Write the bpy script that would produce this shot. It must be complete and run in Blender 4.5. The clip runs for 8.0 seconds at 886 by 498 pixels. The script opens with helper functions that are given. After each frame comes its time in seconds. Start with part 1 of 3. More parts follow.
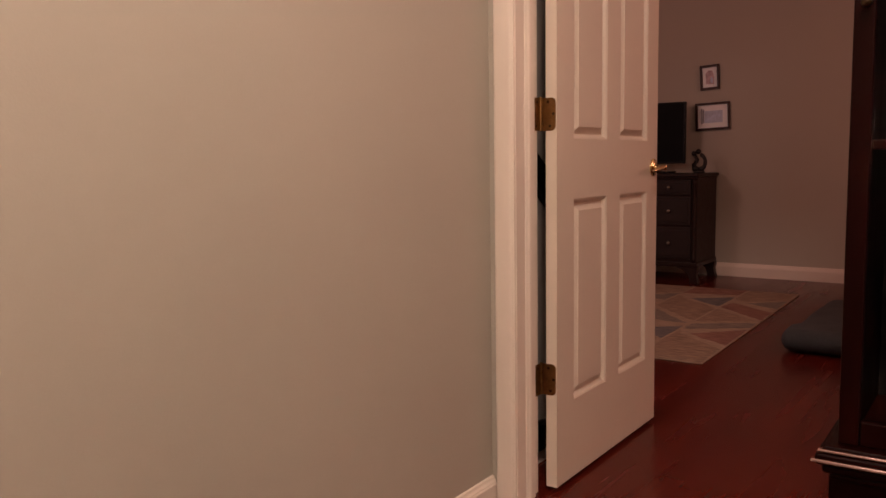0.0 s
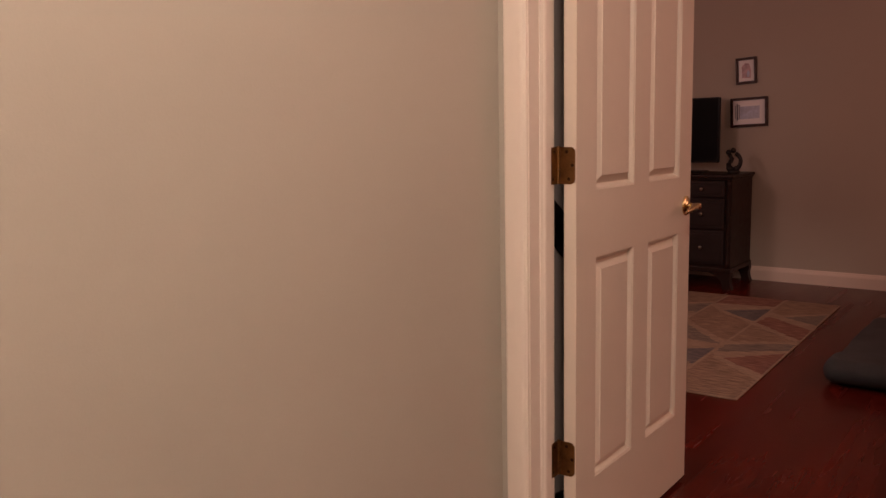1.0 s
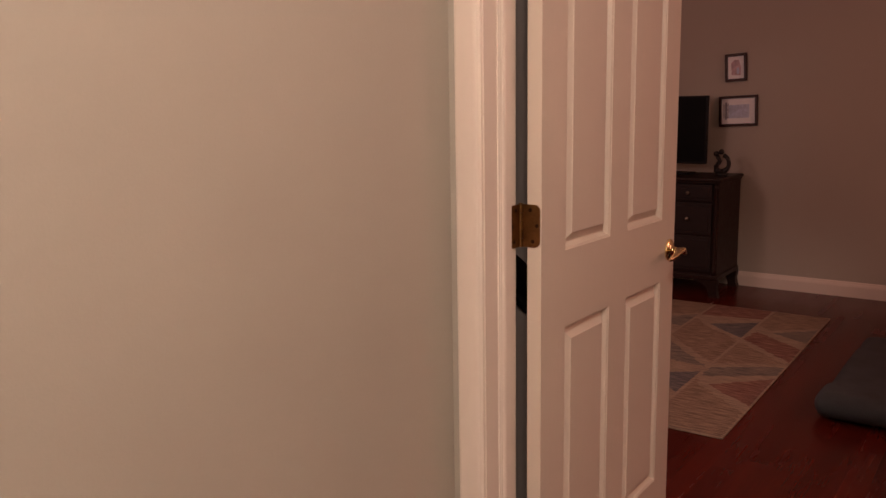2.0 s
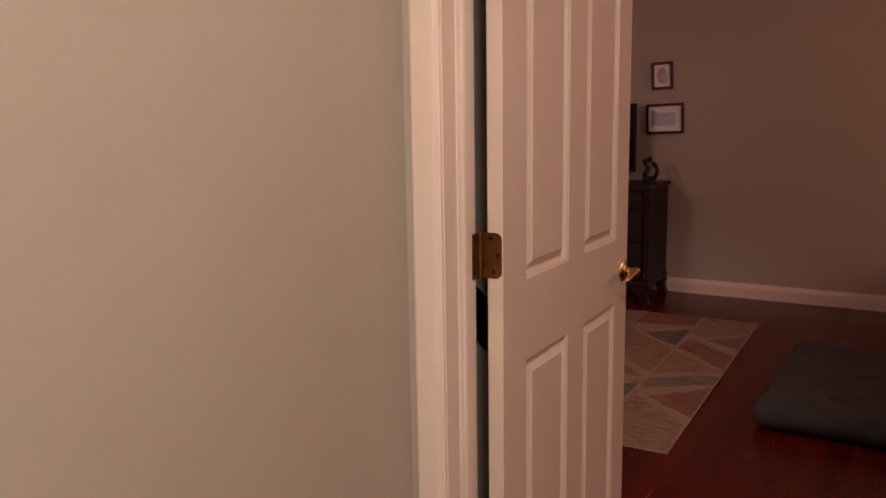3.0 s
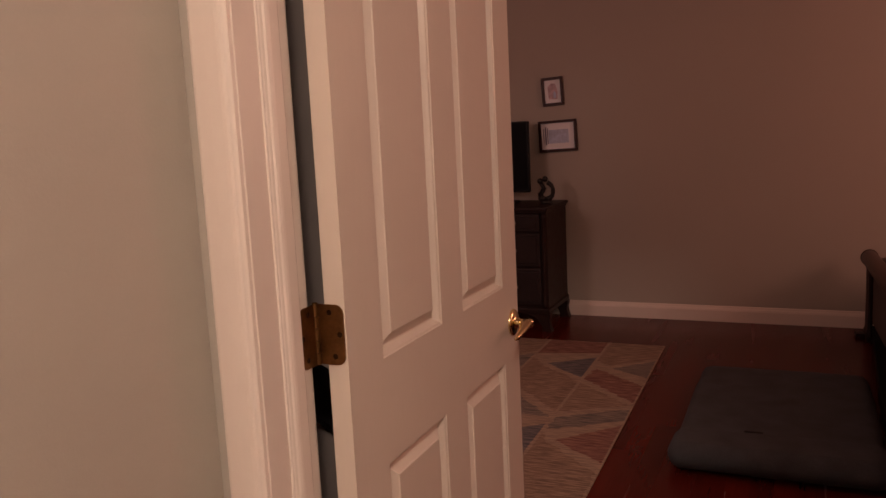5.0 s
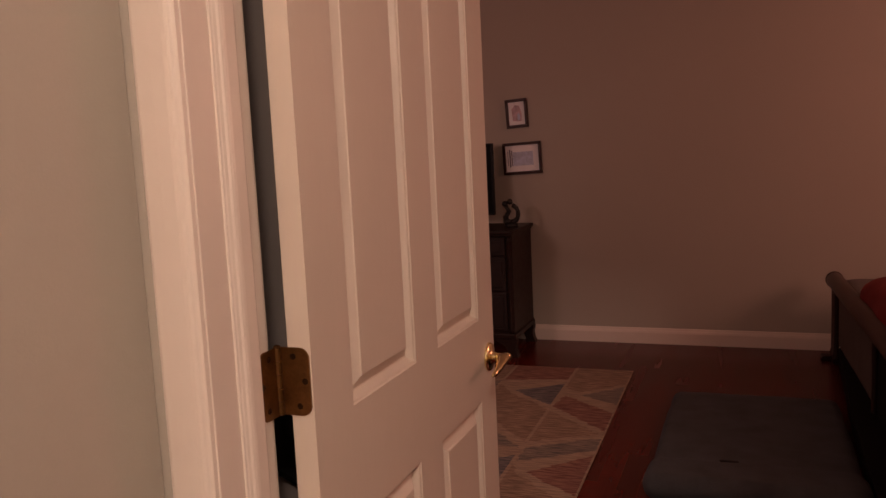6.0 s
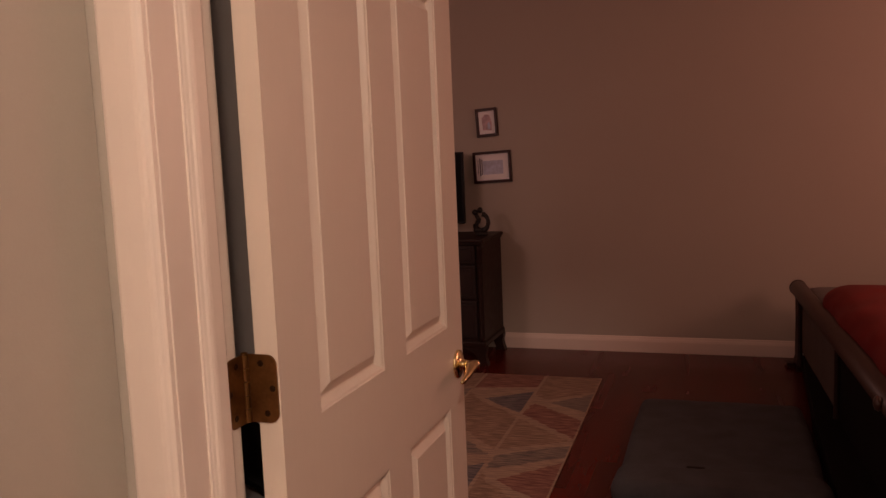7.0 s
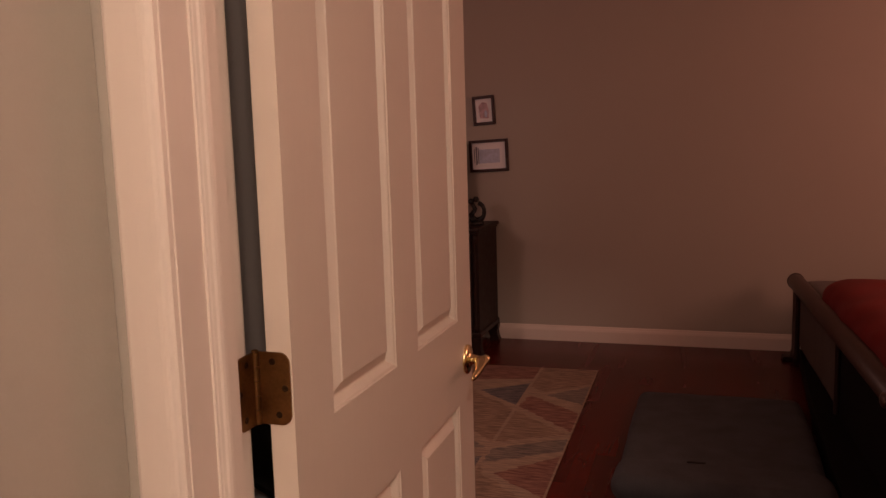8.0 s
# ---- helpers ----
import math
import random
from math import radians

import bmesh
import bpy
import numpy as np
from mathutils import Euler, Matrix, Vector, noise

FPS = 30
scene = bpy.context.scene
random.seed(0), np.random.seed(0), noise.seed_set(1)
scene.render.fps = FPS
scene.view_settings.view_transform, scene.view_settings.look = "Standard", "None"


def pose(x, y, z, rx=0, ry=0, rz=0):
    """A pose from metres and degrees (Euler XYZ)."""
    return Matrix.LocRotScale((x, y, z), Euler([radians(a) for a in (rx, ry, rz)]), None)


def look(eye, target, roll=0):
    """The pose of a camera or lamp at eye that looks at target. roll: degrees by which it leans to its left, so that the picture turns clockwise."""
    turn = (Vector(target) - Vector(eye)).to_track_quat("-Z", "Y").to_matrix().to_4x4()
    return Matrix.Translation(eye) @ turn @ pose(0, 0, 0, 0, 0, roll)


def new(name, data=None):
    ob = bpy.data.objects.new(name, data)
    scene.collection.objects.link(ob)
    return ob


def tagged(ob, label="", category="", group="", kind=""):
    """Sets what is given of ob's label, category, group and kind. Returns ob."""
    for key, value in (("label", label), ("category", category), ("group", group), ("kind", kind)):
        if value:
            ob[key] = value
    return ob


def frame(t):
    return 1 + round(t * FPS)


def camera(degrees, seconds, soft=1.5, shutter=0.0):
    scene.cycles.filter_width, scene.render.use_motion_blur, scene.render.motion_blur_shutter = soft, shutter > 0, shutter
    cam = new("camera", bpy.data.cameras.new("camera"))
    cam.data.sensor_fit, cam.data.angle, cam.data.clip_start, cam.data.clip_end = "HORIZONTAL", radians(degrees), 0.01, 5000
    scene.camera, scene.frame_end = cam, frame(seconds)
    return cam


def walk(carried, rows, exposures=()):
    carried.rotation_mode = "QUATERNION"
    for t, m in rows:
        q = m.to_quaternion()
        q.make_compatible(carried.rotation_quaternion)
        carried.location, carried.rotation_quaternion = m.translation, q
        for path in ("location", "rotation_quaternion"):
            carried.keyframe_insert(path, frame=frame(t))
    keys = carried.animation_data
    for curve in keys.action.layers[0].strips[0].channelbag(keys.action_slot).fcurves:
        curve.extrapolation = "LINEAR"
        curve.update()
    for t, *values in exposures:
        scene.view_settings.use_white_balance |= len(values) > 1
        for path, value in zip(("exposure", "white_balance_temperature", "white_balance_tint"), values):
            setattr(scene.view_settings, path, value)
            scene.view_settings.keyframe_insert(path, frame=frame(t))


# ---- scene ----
cam = camera(57.2, 8.0)
PATH = [
    (0, (1.0640, -1.8580, 0.942), (-0.0760, -0.2290, 0.7270), -0.9),
    (0.2, (1.0404, -1.7988, 0.9742), (-0.1270, -0.1917, 0.7406), -1.4),
    (0.5, (1.0019, -1.7312, 1.0143), (-0.1934, -0.1440, 0.7861), -1.73),
    (0.8, (0.9718, -1.6633, 1.1025), (-0.2380, -0.0935, 0.8339), -1.45),
    (1, (0.96, -1.6050, 1.1450), (-0.2320, -0.0240, 0.8650), -1.2),
    (1.2, (0.946, -1.5160, 1.1730), (-0.2300, 0.0730, 0.8660), -0.8),
    (2.3, (0.806, -1.2750, 1.3280), (-0.3400, 0.3260, 0.9790), -1),
    (2.5, (0.772, -1.2580, 1.3320), (-0.3140, 0.3830, 0.9720), -1),
    (2.7, (0.7475, -1.2494, 1.3409), (-0.2950, 0.4218, 0.9938), -0.65),
    (3, (0.726, -1.2360, 1.3400), (-0.2760, 0.4620, 1.0050), -0.9),
    (3.2, (0.7225, -1.2183, 1.3372), (-0.2625, 0.4899, 1.0024), -1.2),
    (3.5, (0.71, -1.1800, 1.3410), (-0.2160, 0.5620, 1.0150), -1.9),
    (3.7, (0.7098, -1.1437, 1.3406), (-0.1796, 0.6203, 1.0286), -2.01),
    (4, (0.689, -1.0470, 1.3340), (-0.1810, 0.7270, 1.0240), -2.2),
    (4.2, (0.6866, -0.999, 1.3484), (-0.2167, 0.7614, 1.0567), -2.5),
    (4.5, (0.685, -0.944, 1.3500), (-0.2490, 0.8030, 1.0780), -2.7),
    (4.7, (0.6746, -0.8996, 1.3402), (-0.2128, 0.8692, 1.0504), -2.76),
    (5, (0.636, -0.836, 1.3490), (-0.1640, 0.9730, 1.0560), -2.8),
    (5.2, (0.6082, -0.7988, 1.3539), (-0.1683, 1.0289, 1.1159), -2.98),
    (6.3, (0.567, -0.733, 1.3486), (-0.1142, 1.1315, 1.1047), -2.62),
    (6.5, (0.573, -0.74, 1.3490), (-0.0900, 1.1320, 1.1130), -2.7),
    (6.8, (0.5717, -0.7417, 1.3499), (-0.0795, 1.1350, 1.1184), -2.48),
    (7, (0.573, -0.74, 1.3480), (-0.0690, 1.1410, 1.1210), -2.4),
    (7.2, (0.5682, -0.7356, 1.3438), (-0.0601, 1.1493, 1.1157), -2.24),
    (7.5, (0.547, -0.716, 1.3410), (-0.0580, 1.1730, 1.0840), -2.2),
    (7.7, (0.5328, -0.7125, 1.3445), (-0.0724, 1.1762, 1.0859), -2.01),
    (8, (0.511, -0.693, 1.3470), (-0.1040, 1.1930, 1.0910), -1.7),
]
walk(cam, [(t, look(eye, target, roll)) for t, eye, target, roll in PATH], [(0.0, 0.06, 6480, 13), (1.0, 0.04, 6420, 13), (2.5, 0.0, 6300, 12), (3.0, -0.02, 6280, 12), (5.0, -0.14, 6520, 16), (8.0, -0.17, 6800, 18)])

# ---- light ----
world = bpy.data.worlds.new("night")
world.use_nodes = True
world.node_tree.nodes["Background"].inputs[0].default_value = (0.02, 0.022, 0.03, 1)
world.node_tree.nodes["Background"].inputs[1].default_value = 0.3
scene.world = world


def lamp(name, place, watts, colour, radius):
    data = bpy.data.lights.new(name, "POINT")
    data.energy, data.color, data.shadow_soft_size = watts, colour, radius
    ob = new(name, data)
    ob.location = place
    return ob


WARM = (1.0, 0.77, 0.62)
lamp("hall_light", (1.08, -1.65, 2.68), 117, WARM, 0.10)
lamp("hall_end_light", (1.75, -3.9, 2.40), 46, WARM, 0.12)
lamp("bedside_light", (3.25, 2.9, 1.75), 63, (1.0, 0.45, 0.33), 0.50)
lamp("bedroom_light", (-1.75, 1.4, 1.7), 24.0, (1.0, 0.57, 0.49), 0.22)


# ---- materials ----
def material(name, colour, rough=0.5, metal=0.0, vary=0.12, scale=6.0, grain=60.0, bump=0.05, stretch=(1, 1, 1), coat=0.0, random_tint=0.0, spec=0.5):
    """Two scales of variation in colour, fine relief, and gloss that varies a little."""
    m = bpy.data.materials.new(name)
    m.use_nodes = True
    n, l = m.node_tree.nodes, m.node_tree.links
    b = n["Principled BSDF"]
    b.inputs["Roughness"].default_value, b.inputs["Metallic"].default_value = rough, metal
    b.inputs["Coat Weight"].default_value = coat
    b.inputs["Specular IOR Level"].default_value = spec
    co = n.new("ShaderNodeTexCoord")
    mp = n.new("ShaderNodeMapping")
    mp.inputs["Scale"].default_value = stretch
    l.new(co.outputs["Object"], mp.inputs["Vector"])
    big, fine = n.new("ShaderNodeTexNoise"), n.new("ShaderNodeTexNoise")
    big.inputs["Scale"].default_value, fine.inputs["Scale"].default_value = scale, grain
    big.inputs["Detail"].default_value, fine.inputs["Detail"].default_value = 4, 3
    l.new(mp.outputs[0], big.inputs["Vector"])
    l.new(mp.outputs[0], fine.inputs["Vector"])
    add = n.new("ShaderNodeMath")
    add.operation = "MULTIPLY_ADD"
    add.inputs[1].default_value = 0.45
    l.new(fine.outputs["Fac"], add.inputs[0])
    l.new(big.outputs["Fac"], add.inputs[2])
    value = add.outputs[0]
    if random_tint:
        # every board takes its grain from another place
        info = n.new("ShaderNodeObjectInfo")
        shift = n.new("ShaderNodeMath")
        shift.operation = "MULTIPLY"
        shift.inputs[1].default_value = 53.0
        l.new(info.outputs["Random"], shift.inputs[0])
        l.new(shift.outputs[0], mp.inputs["Location"])
        more = n.new("ShaderNodeMath")
        more.operation = "MULTIPLY_ADD"
        more.inputs[1].default_value = random_tint
        l.new(info.outputs["Random"], more.inputs[0])
        l.new(value, more.inputs[2])
        value = more.outputs[0]
    ramp = n.new("ShaderNodeMapRange")
    ramp.inputs["From Min"].default_value, ramp.inputs["From Max"].default_value = 0.4, 1.05 + random_tint
    ramp.inputs["To Min"].default_value, ramp.inputs["To Max"].default_value = 1 - vary, 1 + vary
    l.new(value, ramp.inputs["Value"])
    mix = n.new("ShaderNodeVectorMath")
    mix.operation = "SCALE"
    mix.inputs[0].default_value = colour
    l.new(ramp.outputs[0], mix.inputs["Scale"])
    l.new(mix.outputs[0], b.inputs["Base Color"])
    rr = n.new("ShaderNodeMapRange")
    rr.inputs["To Min"].default_value, rr.inputs["To Max"].default_value = max(0.03, rough - 0.1), min(1, rough + 0.1)
    l.new(big.outputs["Fac"], rr.inputs["Value"])
    l.new(rr.outputs[0], b.inputs["Roughness"])
    if bump:
        bp = n.new("ShaderNodeBump")
        bp.inputs["Strength"].default_value, bp.inputs["Distance"].default_value = bump, 0.002
        l.new(fine.outputs["Fac"], bp.inputs["Height"])
        l.new(bp.outputs[0], b.inputs["Normal"])
    return m


PAINT = material("wall_paint", (0.445, 0.405, 0.345), 0.55, vary=0.03, scale=1.5, grain=230, bump=0.12)
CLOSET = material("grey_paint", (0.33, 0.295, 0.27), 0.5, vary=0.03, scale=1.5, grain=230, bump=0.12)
CEIL = material("ceiling_paint", (0.75, 0.72, 0.66), 0.8, vary=0.03, scale=2, grain=150, bump=0.2)
TRIM = material("white_trim_paint", (0.77, 0.675, 0.595), 0.32, vary=0.025, scale=3, grain=90, bump=0.03, stretch=(1, 1, 0.2))
DOORP = material("door_paint", (0.705, 0.605, 0.512), 0.36, vary=0.03, scale=2.5, grain=110, bump=0.06, stretch=(1, 1, 0.15))
FLOORW = material("cherry_floor", (0.090, 0.0090, 0.0046), 0.25, vary=0.42, scale=1.6, grain=20, bump=0.012, stretch=(7, 0.6, 1), random_tint=0.45, spec=0.2)
DARKW = material("espresso_wood", (0.02, 0.0075, 0.0055), 0.45, vary=0.3, scale=4, grain=40, bump=0.05, stretch=(1, 6, 6), spec=0.25)
CLOCKW = material("dark_cherry_wood", (0.008, 0.0010, 0.0008), 0.34, vary=0.25, scale=4, grain=40, bump=0.03, stretch=(5, 5, 0.6), spec=0.07)
LEDGEW = material("polished_ledge", (0.05, 0.012, 0.008), 0.22, vary=0.2, grain=40, bump=0.01, stretch=(0.6, 5, 5), spec=0.9)
LEDGEW.node_tree.nodes["Principled BSDF"].inputs["IOR"].default_value = 1.9
LEDGEW.node_tree.nodes["Principled BSDF"].inputs["Specular Tint"].default_value = (1.0, 0.68, 0.64, 1)
FRAMEW = material("mahogany_frame_wood", (0.030, 0.008, 0.007), 0.4, vary=0.3, scale=8, grain=60, bump=0.04, spec=0.3)
DRAWERW = material("drawer_front_wood", (0.024, 0.014, 0.0135), 0.5, vary=0.3, scale=4, grain=40, bump=0.05, stretch=(1, 6, 6), spec=0.25)
PEWTER = material("dull_pewter", (0.32, 0.27, 0.23), 0.32, metal=1.0, vary=0.3, scale=60, grain=200, bump=0.05)
BEDW = material("bed_wood", (0.066, 0.034, 0.026), 0.4, vary=0.25, scale=5, grain=40, bump=0.05, stretch=(5, 0.5, 5))
BRASS = material("polished_brass", (0.88, 0.72, 0.40), 0.17, metal=1.0, vary=0.1, scale=20, grain=160, bump=0.02)
OLDBRASS = material("tarnished_brass", (0.235, 0.12, 0.044), 0.45, metal=1.0, vary=0.35, scale=45, grain=260, bump=0.12)
SCREW = material("screw_steel", (0.06, 0.035, 0.018), 0.4, metal=1.0, bump=0)
BLACK = material("black_plastic", (0.006, 0.006, 0.007), 0.4, vary=0.1, bump=0.02, spec=0.2)
SCREEN = material("dark_screen", (0.004, 0.004, 0.005), 0.5, vary=0.05, bump=0, spec=0.08)
BRONZE = material("dark_bronze", (0.008, 0.006, 0.0055), 0.5, vary=0.3, scale=30, grain=120, bump=0.1)
MATBOARD = material("mat_board", (0.95, 0.96, 1.0), 0.6, vary=0.03, grain=200)
SKETCH = material("pale_blue_print", (0.56, 0.63, 0.80), 0.6, vary=0.35, scale=14, grain=60)
PINKART = material("pale_pink_print", (0.58, 0.44, 0.50), 0.6, vary=0.5, scale=30, grain=90)
INK = material("slate_ink", (0.17, 0.18, 0.26), 0.7, vary=0.1)
REDC = material("red_comforter", (0.165, 0.005, 0.003), 0.92, vary=0.2, scale=7, grain=170, bump=0.5)
# tone of the far wall where it lies in the bed's shade
WALLSHADE = material("shaded_wall_tone", (0.105, 0.080, 0.070), 0.9, vary=0.2, scale=6, grain=180, bump=0.4, spec=0.2)
GREYS = material("grey_bedding", (0.16, 0.135, 0.125), 0.9, vary=0.15, scale=6, grain=180, bump=0.4)
PLUSH = material("grey_plush", (0.050, 0.053, 0.058), 0.95, vary=0.35, scale=9, grain=190, bump=0.9)
DUST = material("dusty_crack", (0.16, 0.09, 0.06), 0.9, bump=0)
SEAM = material("dark_seam", (0.012, 0.012, 0.013), 0.9, bump=0)
POUCH = material("dark_grey_fabric", (0.016, 0.015, 0.016), 0.9, vary=0.3, grain=220, bump=0.4, spec=0.2)
# matt black: cabinet back, and the painted shade under the bed
MATTBLACK = material("matt_black", (0.009, 0.0065, 0.006), 0.9, vary=0.3, grain=220, bump=0.4, spec=0.1)
GLASS = bpy.data.materials.new("clear_glass")
GLASS.use_nodes = True
_g = GLASS.node_tree.nodes["Principled BSDF"]
_g.inputs["Transmission Weight"].default_value, _g.inputs["Roughness"].default_value = 1.0, 0.02
_g.inputs["IOR"].default_value = 1.12


def pile(name, colour, dark):
    """Rug yarn: short streaks across the weave between two tones."""
    m = material(name, colour, 0.95, vary=0.2, scale=10, grain=150, bump=0.8)
    n, l = m.node_tree.nodes, m.node_tree.links
    co = n.new("ShaderNodeTexCoord")
    mp = n.new("ShaderNodeMapping")
    mp.inputs["Scale"].default_value = (11, 115, 1)
    st = n.new("ShaderNodeTexNoise")
    st.inputs["Scale"].default_value, st.inputs["Detail"].default_value = 1.0, 3
    rp = n.new("ShaderNodeValToRGB")
    rp.color_ramp.elements[0].position, rp.color_ramp.elements[1].position = 0.42, 0.6
    rp.color_ramp.elements[0].color, rp.color_ramp.elements[1].color = (*dark, 1), (*colour, 1)
    l.new(co.outputs["Object"], mp.inputs["Vector"])
    l.new(mp.outputs[0], st.inputs["Vector"])
    l.new(st.outputs["Fac"], rp.inputs["Fac"])
    for k in l:
        if k.to_socket.name == "Base Color":
            l.remove(k)
            break
    l.new(rp.outputs["Color"], n["Principled BSDF"].inputs["Base Color"])
    return m


YARN = {
    "cream": pile("cream_yarn", (0.385, 0.28, 0.2), (0.25, 0.175, 0.125)),
    "tan": pile("tan_yarn", (0.34, 0.23, 0.158), (0.165, 0.105, 0.072)),
    "red": pile("rust_yarn", (0.3, 0.155, 0.112), (0.13, 0.048, 0.038)),
    "blue": pile("slate_yarn", (0.195, 0.165, 0.152), (0.068, 0.064, 0.072)),
    "grey": pile("grey_yarn", (0.275, 0.21, 0.16), (0.105, 0.088, 0.08)),
}


# ---- mesh helpers ----
def link(name, bm, mat, parent=None, label="", smooth=False):
    me = bpy.data.meshes.new(name)
    bmesh.ops.recalc_face_normals(bm, faces=bm.faces)
    if smooth:
        for f in bm.faces:
            f.smooth = True
    bm.to_mesh(me)
    bm.free()
    for m in (mat if isinstance(mat, (list, tuple)) else [mat]):
        me.materials.append(m)
    ob = new(name, me)
    if parent:
        ob.parent = parent
    if label:
        tagged(ob, label)
    return ob


def part(name, bm, mat, parent, label="", smooth=False):
    return link(name, bm, mat, parent, label, smooth)


def thing(name, place, label, category, group="", turn=0):
    e = new(name)
    e.matrix_world = pose(*place, 0, 0, turn)
    return tagged(e, label, category, group)


def box(lo, hi, bevel=0.0, bm=None, seg=2):
    bm = bm or bmesh.new()
    r = bmesh.ops.create_cube(bm, size=1)
    v = r["verts"]
    for p in v:
        p.co = Vector([lo[i] + (hi[i] - lo[i]) * (p.co[i] + 0.5) for i in range(3)])
    if bevel:
        es = list({e for p in v for e in p.link_edges})
        bmesh.ops.bevel(bm, geom=es, offset=bevel, segments=seg, affect="EDGES", profile=0.5)
    return bm


def prism(points, axis, lo, hi, bm=None):
    """A closed outline pushed along an axis. points: pairs in the other two axes, in order x, y, z."""
    bm = bm or bmesh.new()
    rest = [i for i in range(3) if i != axis]

    def at(p, d):
        c = [0, 0, 0]
        c[rest[0]], c[rest[1]], c[axis] = p[0], p[1], d
        return bm.verts.new(c)

    a, b = [at(p, lo) for p in points], [at(p, hi) for p in points]
    bm.faces.new(a), bm.faces.new(b)
    for i in range(len(points)):
        j = (i + 1) % len(points)
        bm.faces.new((a[i], a[j], b[j], b[i]))
    return bm


def turned(profile, m, bm=None, seg=24):
    """A lathe shape: pairs of (radius, height) round the z axis of the pose m."""
    bm = bm or bmesh.new()
    rings = []
    for r, h in profile:
        rings.append([bm.verts.new(m @ Vector((r * math.cos(k * math.tau / seg), r * math.sin(k * math.tau / seg), h))) for k in range(seg)])
    for a, b in zip(rings, rings[1:]):
        for k in range(seg):
            bm.faces.new((a[k], a[(k + 1) % seg], b[(k + 1) % seg], b[k]))
    bm.faces.new(rings[0]), bm.faces.new(rings[-1])
    return bm


def tube(points, radii, bm=None, seg=10, flat=1.0):
    """A round bar that follows points."""
    bm = bm or bmesh.new()
    pts = [Vector(p) for p in points]
    rings = []
    for i, p in enumerate(pts):
        d = (pts[min(i + 1, len(pts) - 1)] - pts[max(i - 1, 0)]).normalized()
        up = Vector((0, 0, 1)) if abs(d.z) < 0.9 else Vector((0, 1, 0))
        s = d.cross(up).normalized()
        u = s.cross(d)
        r = radii[i] if isinstance(radii, (list, tuple)) else radii
        rings.append([bm.verts.new(p + s * r * math.cos(k * math.tau / seg) + u * r * flat * math.sin(k * math.tau / seg)) for k in range(seg)])
    for a, b in zip(rings, rings[1:]):
        for k in range(seg):
            bm.faces.new((a[k], a[(k + 1) % seg], b[(k + 1) % seg], b[k]))
    bm.faces.new(rings[0]), bm.faces.new(rings[-1])
    return bm


def soft(lo, hi, r, amount, seed, nx=26):
    """A stuffed slab: rounded all round, with a slightly uneven surface."""
    bm = bmesh.new()
    bmesh.ops.create_cube(bm, size=1)
    bmesh.ops.subdivide_edges(bm, edges=bm.edges, cuts=nx, use_grid_fill=True)
    size = Vector([hi[i] - lo[i] for i in range(3)])
    mid = Vector([(hi[i] + lo[i]) / 2 for i in range(3)])
    for v in bm.verts:
        p = Vector([v.co[i] * size[i] for i in range(3)])
        core = Vector([max(-size[i] / 2 + r[i], min(size[i] / 2 - r[i], p[i])) for i in range(3)])
        d = Vector([(p[i] - core[i]) / r[i] for i in range(3)])
        if d.length > 1:
            d.normalize()
        q = core + Vector([d[i] * r[i] for i in range(3)]) + mid
        lift = noise.noise(Vector((q.x * 5, q.y * 5, q.z * 5 + seed))) + 0.4 * noise.noise(Vector((q.x * 17, q.y * 17, q.z * 17 + seed)))
        q += (q - mid).normalized() * lift * amount
        q.z = max(q.z, lo[2])
        v.co = q
    return bm


def structure(name, bm, mat, label, smooth=False):
    return tagged(link(name, bm, mat, None, label, smooth), label, name.split("_")[0], "", "structure")


# ---- the shell ----
WALL_L, TALL, FAR = -0.080, 2.74, 4.684
OPEN_R, HEAD = 0.802, 2.06
JAMB = 0.116
BEHIND = -0.118
structure("ceiling", box((-2.9, -4.8, TALL), (3.9, FAR + 0.15, TALL + 0.1)), CEIL, "plain white painted ceiling")
structure("wall_hall_left", box((WALL_L - 0.12, -4.7, 0), (WALL_L, 0, TALL)), PAINT, "smooth greige painted hallway wall beside the door")
structure("wall_hall_right", box((2.1, -4.7, 0), (2.22, 0, TALL)), PAINT, "greige painted hallway wall")
structure("wall_hall_back", box((WALL_L - 0.12, -4.82, 0), (2.22, -4.7, TALL)), PAINT, "greige painted hallway end wall")
bm = box((-2.8, 0.002, 0), (-0.022, JAMB - 0.002, TALL))
box((OPEN_R + 0.02, 0.002, 0), (3.8, JAMB - 0.002, TALL), bm=bm)
box((-0.022, 0.002, HEAD + 0.02), (OPEN_R + 0.02, JAMB - 0.002, TALL), bm=bm)
structure("wall_doorway", bm, PAINT, "greige painted wall with the bedroom doorway")
structure("wall_far", box((-2.8, FAR, 0), (3.8, FAR + 0.12, TALL)), PAINT, "greige painted bedroom wall behind the dresser and bed")
structure("wall_bedroom_left", box((-2.82, JAMB, 0), (-2.7, FAR, TALL)), PAINT, "greige painted bedroom side wall")
structure("wall_bedroom_right", box((3.7, JAMB, 0), (3.82, FAR, TALL)), PAINT, "greige painted bedroom side wall behind the bed")
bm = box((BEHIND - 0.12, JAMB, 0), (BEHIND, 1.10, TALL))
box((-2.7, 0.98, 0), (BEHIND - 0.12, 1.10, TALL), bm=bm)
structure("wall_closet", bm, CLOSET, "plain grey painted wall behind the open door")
structure("subfloor", box((-2.9, -4.8, -0.08), (3.9, FAR + 0.12, -0.012)), FLOORW, "dark red wood under the floorboards")


